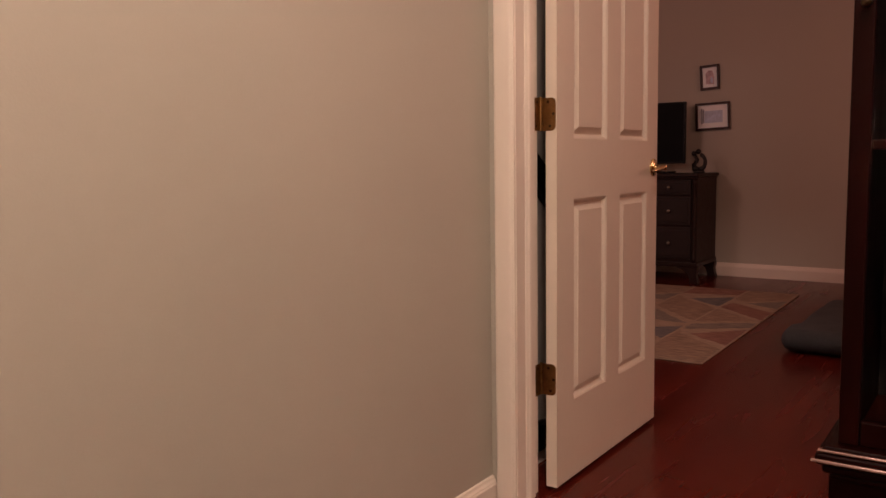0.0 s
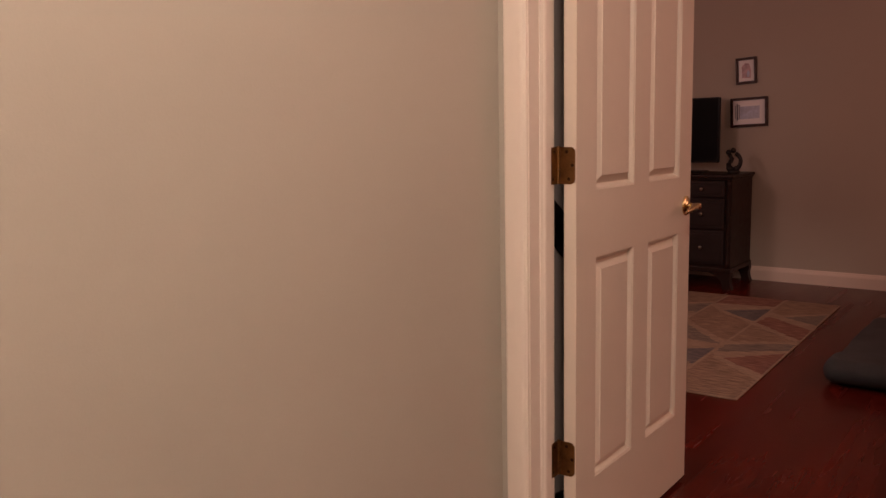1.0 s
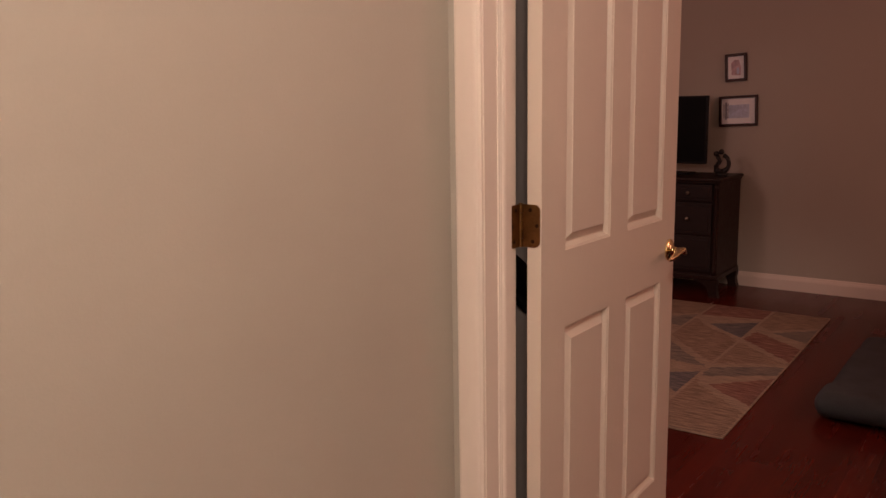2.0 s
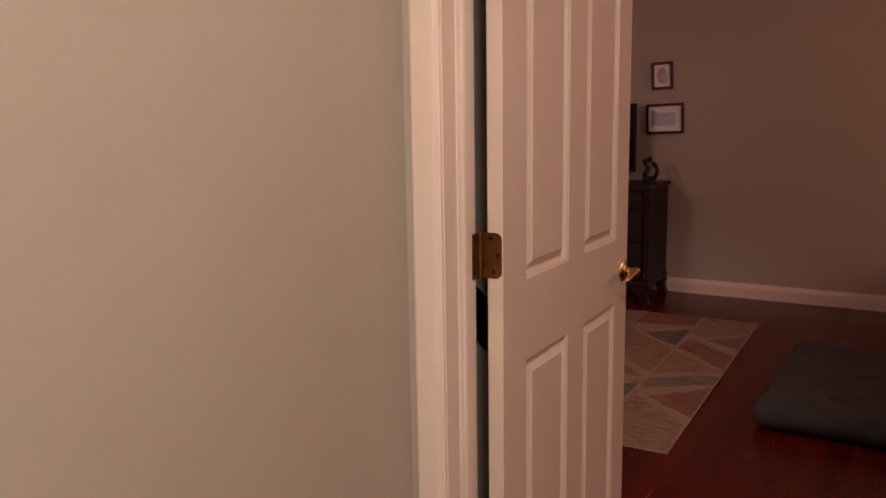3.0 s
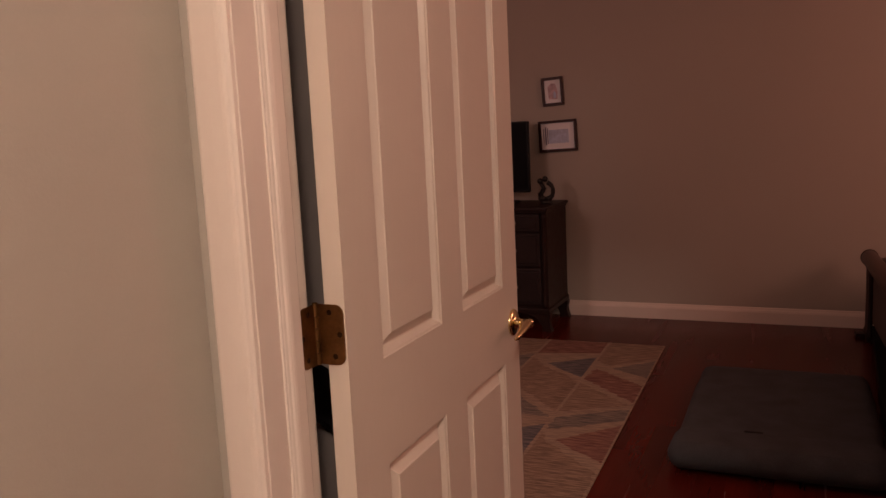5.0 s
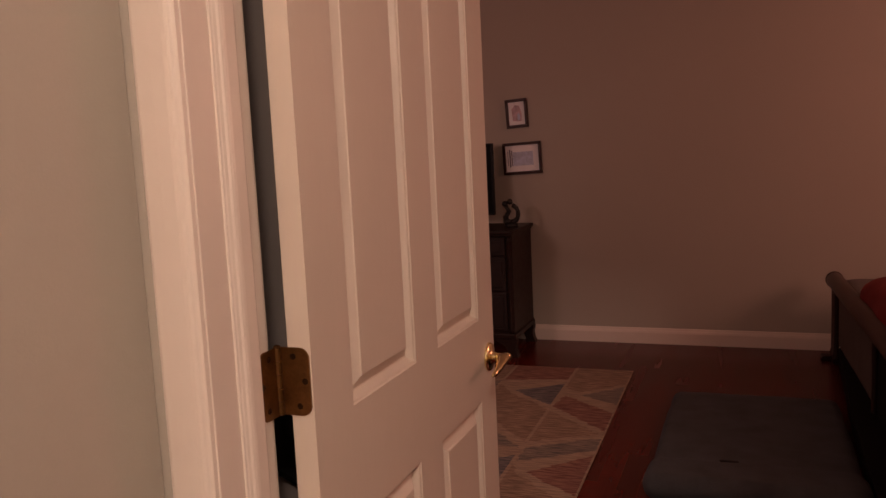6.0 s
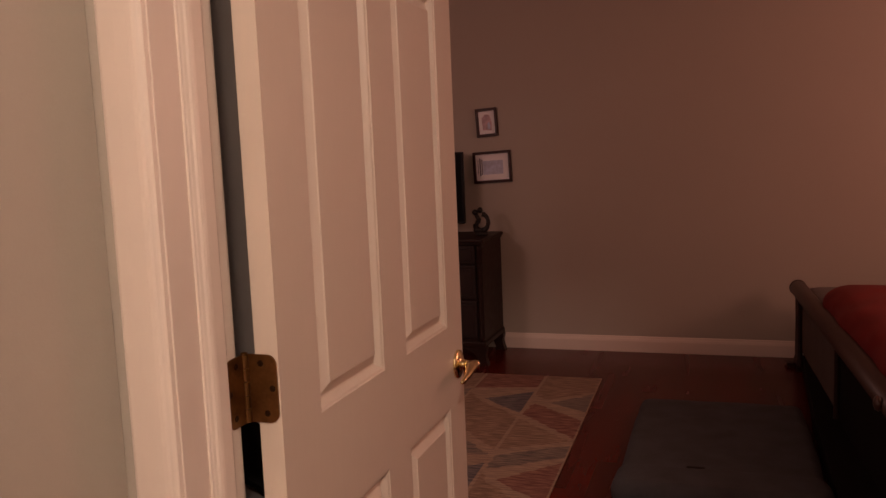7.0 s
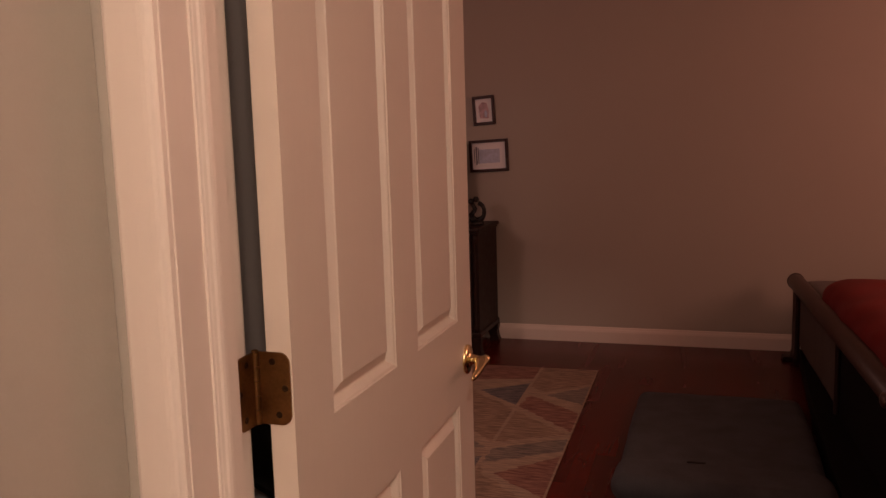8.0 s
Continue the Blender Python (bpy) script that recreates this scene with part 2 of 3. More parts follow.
def skirting(name, a, b, inward, label, high=0.112):
    """A moulded skirting board along a wall from a to b; inward: the side it stands out to."""
    a, b, n = Vector((*a, 0)), Vector((*b, 0)), Vector((*inward, 0))
    outline = [(0.0, 0), (0.015, 0), (0.015, high * 0.70), (0.0125, high * 0.76), (0.0125, high * 0.80), (0.008, high * 0.88), (0.006, high * 0.97), (0.003, high), (0, high)]
    bm = bmesh.new()
    ends = [[bm.verts.new(p + n * o + Vector((0, 0, z))) for o, z in outline] for p in (a, b)]
    for k in range(len(outline)):
        j = (k + 1) % len(outline)
        bm.faces.new((ends[0][k], ends[0][j], ends[1][j], ends[1][k]))
    bm.faces.new(ends[0]), bm.faces.new(ends[1])
    structure(name, bm, TRIM, label)


skirting("baseboard_hall", (WALL_L, -4.7), (WALL_L, -0.001), (1, 0), "white moulded baseboard along the hallway wall", 0.074)
skirting("baseboard_far", (-2.7, FAR), (3.7, FAR), (0, -1), "white moulded baseboard along the bedroom wall", 0.105)
skirting("baseboard_closet", (BEHIND, JAMB), (BEHIND, 1.10), (1, 0), "white moulded baseboard behind the open door", 0.105)
skirting("baseboard_bedroom_left", (-2.7, 1.10), (-2.7, FAR - 0.016), (1, 0), "white moulded baseboard along the bedroom side wall", 0.105)
skirting("baseboard_hall_right", (2.1, -4.7), (2.1, 0), (-1, 0), "white baseboard along the hallway wall", 0.095)

# ---- door frame ----
CASE = [(0, 0), (0, -0.0070), (0.002, -0.0088), (0.006, -0.0100), (0.026, -0.0115), (0.044, -0.0118), (0.049, -0.0112), (0.0525, -0.0098), (0.0545, -0.0080), (0.0565, -0.0066), (0.0590, -0.0056), (0.0600, 0)]
frame_thing = thing("door_frame", (0, 0, 0), "white painted door frame with moulded casing", "door frame")
part("casing", prism([(-0.0615 + u, v) for u, v in CASE], 2, 0, HEAD + 0.0605), TRIM, frame_thing)
part("casing", prism([(OPEN_R + 0.0615 - u, v) for u, v in CASE], 2, 0, HEAD + 0.0605), TRIM, frame_thing)
part("casing", prism([(v, HEAD + 0.0615 - u) for u, v in CASE], 0, -0.0015, OPEN_R + 0.0015), TRIM, frame_thing)
part("casing", prism([(-0.0615 + u, JAMB - v) for u, v in CASE], 2, 0, HEAD + 0.0605), TRIM, frame_thing)
part("casing", prism([(OPEN_R + 0.0615 - u, JAMB - v) for u, v in CASE], 2, 0, HEAD + 0.0605), TRIM, frame_thing)
part("jamb", box((-0.0215, 0.0005, 0), (0, JAMB, HEAD), 0.0015), TRIM, frame_thing)
part("jamb", box((OPEN_R, 0.0005, 0), (OPEN_R + 0.0195, JAMB, HEAD), 0.0015), TRIM, frame_thing)
part("head_jamb", box((0.0, 0.0005, HEAD), (OPEN_R, JAMB, HEAD + 0.0195), 0.0015), TRIM, frame_thing)
STOP = [(0, 0.0470), (0.0026, 0.0474), (0.0036, 0.0500), (0.0046, 0.0512), (0.0062, 0.0545), (0.0085, 0.0565), (0.0100, 0.0600), (0.0106, 0.0640), (0.0106, 0.0832), (0.0098, 0.0840), (0, 0.0840)]
part("door_stop", prism(STOP, 2, 0, HEAD), TRIM, frame_thing)
for z0, z1 in ((0, 0.282), (0.372, 1.019), (1.109, 1.755), (1.845, HEAD)):
    part("paint_seam", box((-0.0005, 0.0972, z0), (0.0005, 0.0984, z1)), DUST, frame_thing, "dark crack in the jamb paint")
part("door_stop", prism([(OPEN_R - x, y) for x, y in STOP], 2, 0, HEAD), TRIM, frame_thing)

# ---- the door, standing open ----
D0, D1, DX0, DX1, DB, DT = 0.1387, 0.9005, 0.0150, 0.0480, 0.015, 2.045
DY = [D0, 0.2450, 0.4735, 0.5745, 0.8045, D1]
DZ = [DB, 0.247, 0.829, 0.9995, 1.66, 1.755, 1.925, DT]
door = thing("bedroom_door", (0, 0, 0), "white six-panel bedroom door standing wide open with brass lever", "door")
PANEL_CELLS = [(i, j) for i in (1, 3) for j in (1, 3, 5)]
bm = bmesh.new()
for x in (DX0, DX1):
    grid = [[bm.verts.new((x, y, z)) for z in DZ] for y in DY]
    for i in range(5):
        for j in range(7):
            if (i, j) not in PANEL_CELLS:
                bm.faces.new((grid[i][j], grid[i + 1][j], grid[i + 1][j + 1], grid[i][j + 1]))
for y0, z0, y1, z1 in ((D0, DB, D0, DT), (D1, DB, D1, DT), (D0, DB, D1, DB), (D0, DT, D1, DT)):
    bm.faces.new([bm.verts.new(c) for c in ((DX0, y0, z0), (DX1, y0, z0), (DX1, y1, z1), (DX0, y1, z1))])
bmesh.ops.remove_doubles(bm, verts=bm.verts, dist=0.00005)
bmesh.ops.bevel(bm, geom=[e for e in bm.edges if abs(e.verts[0].co.y - D0) < 1e-6 and abs(e.verts[1].co.y - D0) < 1e-6 and abs(e.verts[0].co.z - e.verts[1].co.z) > 0.05 and abs(e.verts[0].co.x - DX1) < 1e-6 and abs(e.verts[1].co.x - DX1) < 1e-6], offset=0.0015, segments=2, affect="EDGES")
part("slab", bm, DOORP, door)
# inset, depth: the moulding falls away, then the field rises
RINGS = [(0, 0), (0.0012, 0.0016), (0.0048, 0.0030), (0.0058, 0.0042), (0.0090, 0.0094), (0.0118, 0.0138), (0.0142, 0.0147), (0.0152, 0.0143), (0.0325, 0.0036), (0.0337, 0.0020), (0.0350, 0.0016)]
for i, j in PANEL_CELLS:
    for face, sign in ((DX1, -1), (DX0, 1)):
        bm = bmesh.new()
        loops = []
        for inset, deep in RINGS:
            y0, y1, z0, z1 = DY[i] + inset, DY[i + 1] - inset, DZ[j] + inset, DZ[j + 1] - inset
            loops.append([bm.verts.new((face + sign * deep, y, z)) for y, z in ((y0, z0), (y1, z0), (y1, z1), (y0, z1))])
        for a, b in zip(loops, loops[1:]):
            for k in range(4):
                bm.faces.new((a[k], a[(k + 1) % 4], b[(k + 1) % 4], b[k]))
        bm.faces.new(loops[-1])
        part("panel", bm, DOORP, door)


def leaf():
    """The outline of a hinge leaf, rounded at its two outer corners: across from the pin, and height."""
    w, hgt, r = 0.0455, 0.0445, 0.0135
    pts = [(0.0, -hgt), (w - r, -hgt)]
    pts += [(w - r + r * math.sin(a), -hgt + r - r * math.cos(a)) for a in [k * math.pi / 16 for k in range(1, 8)]]
    pts += [(w, -hgt + r), (w, hgt - r)]
    pts += [(w - r + r * math.cos(a), hgt - r + r * math.sin(a)) for a in [k * math.pi / 16 for k in range(1, 8)]]
    pts += [(w - r, hgt), (0.0, hgt)]
    return pts


SCREWS = [(0.023, 0.033), (0.0385, 0.001), (0.029, -0.032)]
for zc in (1.064, 0.327, 1.80):
    hinge = part("hinge", prism([(x, zc + z) for x, z in leaf()], 1, D0 - 0.0022, D0 + 0.0006), OLDBRASS, door, "tarnished brass butt hinge")
    part("jamb_leaf", prism([(D0 - 0.001 - y, zc + z) for y, z in leaf()], 0, -0.0008, 0.0016), OLDBRASS, hinge)
    for k in range(5):
        lo = zc - 0.0445 + k * 0.0178
        part("knuckle", turned([(0.0040, 0), (0.0050, 0.0008), (0.0050, 0.0166), (0.0040, 0.0174)], pose(0.0016, D0 - 0.0042, lo), seg=14), OLDBRASS, hinge, smooth=False)
    part("hinge_pin", turned([(0.0035, 0), (0.0044, 0.0006), (0.0044, 0.002), (0.002, 0.003)], pose(0.0016, D0 - 0.0042, zc + 0.0443), seg=14), OLDBRASS, hinge)
    for sx, sz in SCREWS:
        part("screw", turned([(0.0042, 0), (0.0042, 0.0003), (0.0030, 0.0007), (0.0012, 0.0002)], pose(sx, D0 - 0.0022, zc + sz, 90), seg=12), SCREW, hinge)
        part("screw", turned([(0.0042, 0), (0.0042, 0.0003), (0.0030, 0.0007), (0.0012, 0.0002)], pose(0.0016, D0 - 0.001 - sx, zc + sz, 0, 90), seg=12), SCREW, hinge)


def lever(face, sign):
    """A brass lever on a round rose. sign: the side it stands out to."""
    m = pose(face, 0.862, 0.909, 0, 90 * sign)
    rose = part("rose", turned([(0.0305, -0.0005), (0.0305, 0.003), (0.0290, 0.005), (0.0235, 0.0068), (0.017, 0.0082), (0.0130, 0.0100), (0.0100, 0.014), (0.0098, 0.0185)], m, seg=32), BRASS, door, "polished brass rose", True)
    part("neck", turned([(0.0098, 0.018), (0.0086, 0.024), (0.0080, 0.034), (0.0094, 0.039), (0.0094, 0.046), (0.0060, 0.0485)], m, seg=20), BRASS, rose, "polished brass neck", True)
    # a flat tapering grip that runs back towards the hinges and droops a little
    grip = [(0.036, -0.006, 0.002, 0.0080, 0.010), (0.035, 0.008, 0.001, 0.0095, 0.0135), (0.036, 0.024, -0.001, 0.0095, 0.0130), (0.039, 0.045, -0.003, 0.0086, 0.0100), (0.042, 0.070, -0.006, 0.0076, 0.0070), (0.042, 0.092, -0.009, 0.0062, 0.0050), (0.041, 0.104, -0.010, 0.0036, 0.0025)]
    bm = bmesh.new()
    rings = []
    for out, along, up, tall, thick in grip:
        rings.append([bm.verts.new((face + sign * (out + thick * math.cos(k * math.tau / 16)), 0.862 - along, 0.909 + up + tall * math.sin(k * math.tau / 16))) for k in range(16)])
    for a, b in zip(rings, rings[1:]):
        for k in range(16):
            bm.faces.new((a[k], a[(k + 1) % 16], b[(k + 1) % 16], b[k]))
    bm.faces.new(rings[0]), bm.faces.new(rings[-1])
    part("lever", bm, BRASS, rose, "polished brass lever", True)


lever(DX1, 1)
lever(DX0, -1)
part("latch_plate", box((0.020, D1 - 0.0005, 0.879), (0.043, D1 + 0.0012, 0.937), 0.0005), BRASS, door, "brass latch plate")

# ---- behind the door ----
pouch = thing("hanging_pouch", (BEHIND, 0.0, 0.0), "black fabric pouch hanging askew on the grey wall behind the door", "bag")
side = [(0.232, 0.995), (0.262, 0.982), (0.300, 0.960), (0.350, 0.925), (0.440, 0.868), (0.455, 0.848), (0.448, 0.770), (0.430, 0.757), (0.350, 0.818), (0.306, 0.853), (0.262, 0.878), (0.236, 0.900), (0.224, 0.975)]
bm = prism(side, 0, 0.001, 0.022)
bmesh.ops.bevel(bm, geom=[e for e in bm.edges if e.verts[0].co.x > 0.02 and e.verts[1].co.x > 0.02], offset=0.007, segments=3, affect="EDGES")
part("body", bm, POUCH, pouch, "", True)
part("strap", tube([(0.008, 0.440, 0.860), (0.007, 0.425, 0.985), (0.006, 0.410, 1.040), (0.007, 0.398, 0.990), (0.008, 0.385, 0.895)], 0.005, seg=8), POUCH, pouch)
part("hook", tube([(0.0, 0.410, 1.052), (0.012, 0.410, 1.034), (0.018, 0.410, 1.046)], 0.003, seg=8), BLACK, pouch)

bumper = prism([(0.262, 0.060), (0.270, 0.046), (0.372, 0.046), (0.380, 0.060), (0.378, 0.118), (0.366, 0.132), (0.300, 0.140), (0.266, 0.128)], 0, BEHIND + 0.0155, BEHIND + 0.034)
bmesh.ops.bevel(bumper, geom=[e for e in bumper.edges if min(v.co.x for v in e.verts) > BEHIND + 0.03], offset=0.006, segments=3, affect="EDGES")
tagged(link("door_bumper", bumper, BLACK, None, "", True), "small black rubber bumper on the baseboard behind the door", "door bumper")

# ---- hallway: display cabinet beside the doorway ----
cab = thing("display_cabinet", (0.844, -0.39, 0), "tall dark cherry display cabinet with glass door and moulded ledge", "cabinet")
CW, CD = 0.50, 0.365
part("base", box((-0.012, 0.0, 0.06), (CW + 0.012, CD, 0.4000), 0.003), CLOCKW, cab)
arch = [(-0.012, 0.06), (-0.012, 0.0), (0.05, 0.0), (0.07, 0.035), (0.11, 0.05), (CW - 0.11, 0.05), (CW - 0.07, 0.035), (CW - 0.05, 0.0), (CW + 0.012, 0.0), (CW + 0.012, 0.06)]
part("plinth", prism(arch, 1, -0.006, 0.016), CLOCKW, cab)
part("base_panel", box((0.045, -0.008, 0.11), (CW - 0.045, 0.001, 0.34), 0.004), CLOCKW, cab)


def ledge(name, z0, z1, out, mat=CLOCKW):
    part(name, box((-out, -out, z0), (CW + out, CD, z1), 0.0054, seg=5), mat, cab)


ledge("ledge_moulding", 0.3955, 0.4080, 0.010)
ledge("ledge_moulding", 0.4085, 0.4240, 0.020)
ledge("ledge", 0.4245, 0.4445, 0.030)
ledge("ledge_cap", 0.4450, 0.4565, 0.021)
for out, z0, high in ((0.026, 0.4310, 0.0046), (0.017, 0.4475, 0.0036)):
    # a gently rounded polished lip leaning back along the front edge
    lip = [(-out + 0.002, z0 + high), (-out + 0.002, z0), (-out - 0.0100, z0)]
    lip += [(-out - 0.0100 + high * (0.30 * u + 0.38 * u * u), z0 + high * u) for u in (0.12, 0.24, 0.36, 0.48, 0.60, 0.72, 0.84, 0.96)]
    part("nosing", prism(lip, 0, -out - 0.009, CW + out), LEDGEW, cab, "polished rounded edge")
for x in (0.0, CW - 0.032):
    part("stile", box((x, 0, 0.4570), (x + 0.032, 0.03, 1.95), 0.003), CLOCKW, cab)
part("bottom_rail", box((0.0325, 0.002, 0.4570), (CW - 0.0325, 0.028, 0.50), 0.003), CLOCKW, cab)
part("top_rail", box((0.0325, 0.002, 1.89), (CW - 0.0325, 0.028, 1.95), 0.003), CLOCKW, cab)
for x in (0.0, CW - 0.018):
    part("side", box((x, 0.0305, 0.4570), (x + 0.018, CD, 1.95)), CLOCKW, cab)
part("back", box((0.0185, CD - 0.01, 0.4570), (CW - 0.0185, CD, 1.95)), MATTBLACK, cab)
for z in (0.95, 1.42):
    part("shelf", box((0.0185, 0.04, z), (CW - 0.0185, CD - 0.0105, z + 0.016), 0.002), CLOCKW, cab)
pane = part("glass_pane", box((0.0325, 0.012, 0.5005), (CW - 0.0325, 0.016, 1.8895)), GLASS, cab, "clear glass door pane")
pane.visible_shadow = False
ledge("cornice", 1.951, 1.98, 0.02)
ledge("cornice", 1.9805, 2.01, 0.04)
part("door_knob", turned([(0.004, 0), (0.004, 0.008), (0.009, 0.014), (0.007, 0.021), (0.002, 0.023)], pose(0.020, 0, 1.180, 90), seg=16), SCREW, cab, "small dull metal knob", True)

# ---- bedroom: rug ----
RX0, RX1, RY0, RY1, RH = -1.572, -0.052, 1.782, 3.972, 0.008
rug = thing("area_rug", (0, 0, 0), "low pile area rug with rust, slate and tan triangles on cream", "rug")
rug.matrix_world = pose(RX1, RY0, 0, 0, 0, 0.68) @ pose(-RX1, -RY0, 0)
part("backing", box((RX0, RY0, 0.0005), (RX1, RY1, RH), 0.0025), YARN["cream"], rug, "cream woven ground with bound edge")
COLS = [(-0.372, -0.060), (-0.742, -0.390), (-1.112, -0.760), (-1.482, -1.130)]
LANES = {
    0: [("tan", [(0, 3.96), (1, 3.96), (1, 3.70), (0.30, 3.50), (0, 3.58)]), ("grey", [(0.37, 3.445), (1, 3.64), (1, 3.33)]),
        ("red", [(0.08, 3.43), (1, 3.18), (1, 2.925), (0, 3.245)]), ("tan", [(0, 3.17), (0.93, 2.88), (0, 2.73)]),
        ("grey", [(0.02, 2.64), (0.22, 2.69), (1, 2.83), (1, 2.68), (0.2, 2.52), (0, 2.49)]), ("red", [(0.25, 2.375), (1, 2.62), (1, 2.19)]),
        ("tan", [(0, 2.44), (0.12, 2.36), (0.98, 2.10), (1, 1.79), (0, 1.79)])],
    1: [("red", [(0, 3.96), (1, 3.96), (1, 3.73), (0, 3.66)]), ("blue", [(0.32, 3.465), (1, 3.64), (1, 3.26)]),
        ("tan", [(0, 3.58), (0.26, 3.43), (1, 3.19), (1, 2.72), (0, 3.12)]), ("grey", [(0, 3.04), (0.98, 2.64), (0, 2.69)]),
        ("blue", [(0.45, 2.40), (1, 2.55), (1, 2.20)]), ("red", [(0, 2.60), (0.36, 2.37), (0, 2.20)]),
        ("tan", [(0, 2.12), (0.45, 2.31), (1, 2.10), (1, 1.79), (0, 1.79)])],
}
weave = random.Random(11)


def ragged(poly):
    """An outline whose slanting edges step from yarn row to yarn row."""
    out = []
    for k, a in enumerate(poly):
        b = poly[(k + 1) % len(poly)]
        a, b = Vector(a), Vector(b)
        if abs(a.x - b.x) < 0.002:
            out.append(tuple(a))
            continue
        steps = max(2, int((b - a).length / 0.016))
        for q in range(steps):
            p = a.lerp(b, q / steps)
            if q:
                p.x += weave.uniform(-0.013, 0.013)
                p.y += weave.uniform(-0.004, 0.004)
            out.append(tuple(p))
    return out


for col, (x0, x1) in enumerate(COLS):
    for colour, poly in LANES[col % 2]:
        pts = [(min(max(px, x0), x1), py) for px, py in ragged([(x0 + (x1 - x0) * u, y) for u, y in poly])]
        part("motif", prism(pts, 2, RH - 0.001, RH + 0.0012), YARN[colour], rug)

# ---- bedroom: floor cushion ----
cushion = thing("pet_bed", (0, 0, 0), "flat grey plush pet bed with a bolster on the floor", "pet bed")


part("mattress", soft((0.196, 2.32, 0.002), (0.955, 3.385, 0.096), (0.05, 0.05, 0.045), 0.010, 3, 34), PLUSH, cushion, "", True)
part("bolster", soft((0.180, 2.185, 0.002), (0.965, 2.450, 0.118), (0.06, 0.10, 0.062), 0.008, 9, 30), PLUSH, cushion, "thick grey plush end", True)
part("tag", box((0.452, 2.440, 0.094), (0.522, 2.453, 0.106), 0.003), SEAM, cushion, "small dark sewn tag")

# ---- bedroom: dresser and what stands on it ----
dresser = thing("dresser", (-2.145, 4.15, 0), "dark espresso wooden dresser with three rows of drawers", "dresser")
W, DEP = 1.30, 0.50
part("carcass", box((0, 0.02, 0.12), (W, DEP, 0.796), 0.004), DARKW, dresser)
part("top", box((-0.018, -0.018, 0.7965), (W + 0.018, DEP + 0.005, 0.820), 0.007, seg=3), DARKW, dresser)
part("top_moulding", box((-0.008, -0.006, 0.782), (W + 0.008, DEP, 0.796), 0.005), DARKW, dresser)
part("base_moulding", box((-0.010, 0.002, 0.12), (W + 0.010, DEP, 0.155), 0.006), DARKW, dresser)
for x in (0.002, W - 0.036):
    part("corner_post", turned([(0.017, 0), (0.017, 0.03), (0.012, 0.05), (0.015, 0.20), (0.016, 0.35), (0.015, 0.48), (0.012, 0.57), (0.017, 0.59), (0.017, 0.6255)], pose(x + 0.017, 0.016, 0.156), seg=16), DARKW, dresser, "turned dark corner post", True)
for z0, z1 in ((0.660, 0.777), (0.432, 0.648), (0.178, 0.420)):
    for k in range(2):
        x0 = 0.042 + k * 0.612
        d = part("drawer", box((x0, 0.004, z0), (x0 + 0.604, 0.030, z1), 0.006), DRAWERW, dresser)
        part("drawer_panel", box((x0 + 0.022, -0.001, z0 + 0.022), (x0 + 0.582, 0.006, z1 - 0.022), 0.004), DRAWERW, d)
        for dx in (0.125, 0.435):
            kx = x0 + (0.604 - 0.162 if dx > 0.3 else 0.162)
            part("knob", turned([(0.005, 0), (0.005, 0.010), (0.012, 0.015), (0.0135, 0.020), (0.010, 0.026), (0.003, 0.028)], pose(kx, -0.001, (z0 + z1) / 2, 90), seg=16), PEWTER, d, "small dull pewter knob", True)
for x, s in ((0.0, 1), (W, -1)):
    for y0, y1 in ((0.004, 0.06), (DEP - 0.06, DEP)):
        foot = [(x - s * 0.012, 0.12), (x - s * 0.012, 0.095), (x - s * 0.004, 0.07), (x - s * 0.010, 0.03), (x - s * 0.022, 0.0), (x + s * 0.045, 0.0), (x + s * 0.045, 0.03), (x + s * 0.060, 0.07), (x + s * 0.11, 0.105), (x + s * 0.15, 0.12)]
        part("foot", prism(foot, 1, y0, y1), DARKW, dresser, "shaped bracket foot")

tv = thing("television", (-1.53, 4.43, 0.820), "black flat television standing on the dresser", "television")
part("housing", box((-0.50, 0, 0.074), (0.50, 0.035, 0.551), 0.006), BLACK, tv)
part("screen", box((-0.488, -0.002, 0.090), (0.488, 0.001, 0.541)), SCREEN, tv, "dark switched-off screen")
part("stand_neck", box((-0.06, 0.008, 0.012), (0.06, 0.03, 0.08), 0.004), BLACK, tv)
part("stand_foot", box((-0.40, -0.07, 0.0005), (0.40, 0.10, 0.014), 0.005), BLACK, tv)

SX, SY, SZ = -0.908, 4.40, 0.8205
bm = turned([(0.040, 0), (0.043, 0.006), (0.040, 0.016), (0.030, 0.024), (0.020, 0.030)], pose(SX, SY, SZ), seg=20)
ring = [(SX + 0.002 + 0.046 * math.sin(a), SY, SZ + 0.084 - 0.056 * math.cos(a)) for a in [math.radians(d) for d in range(10, 186, 16)]]
tube(ring, [0.022, 0.020, 0.017, 0.0155, 0.015, 0.0145, 0.014, 0.014, 0.0145, 0.015, 0.016], bm=bm, seg=10)
left = [(-0.014, 0.022), (-0.036, 0.042), (-0.038, 0.064), (-0.022, 0.086), (-0.014, 0.100), (-0.024, 0.120), (-0.034, 0.134)]
tube([(SX + a, SY, SZ + b) for a, b in left], [0.025, 0.023, 0.020, 0.018, 0.016, 0.014, 0.013], bm=bm, seg=10)
for cx, cz in ((-0.040, 0.150), (-0.006, 0.164)):
    bmesh.ops.create_icosphere(bm, subdivisions=2, radius=0.020, matrix=pose(SX + cx, SY, SZ + cz))
tagged(link("abstract_sculpture", bm, BRONZE, None, "", True), "small dark bronze looped abstract sculpture on the dresser", "sculpture")

# ---- bedroom: pictures ----


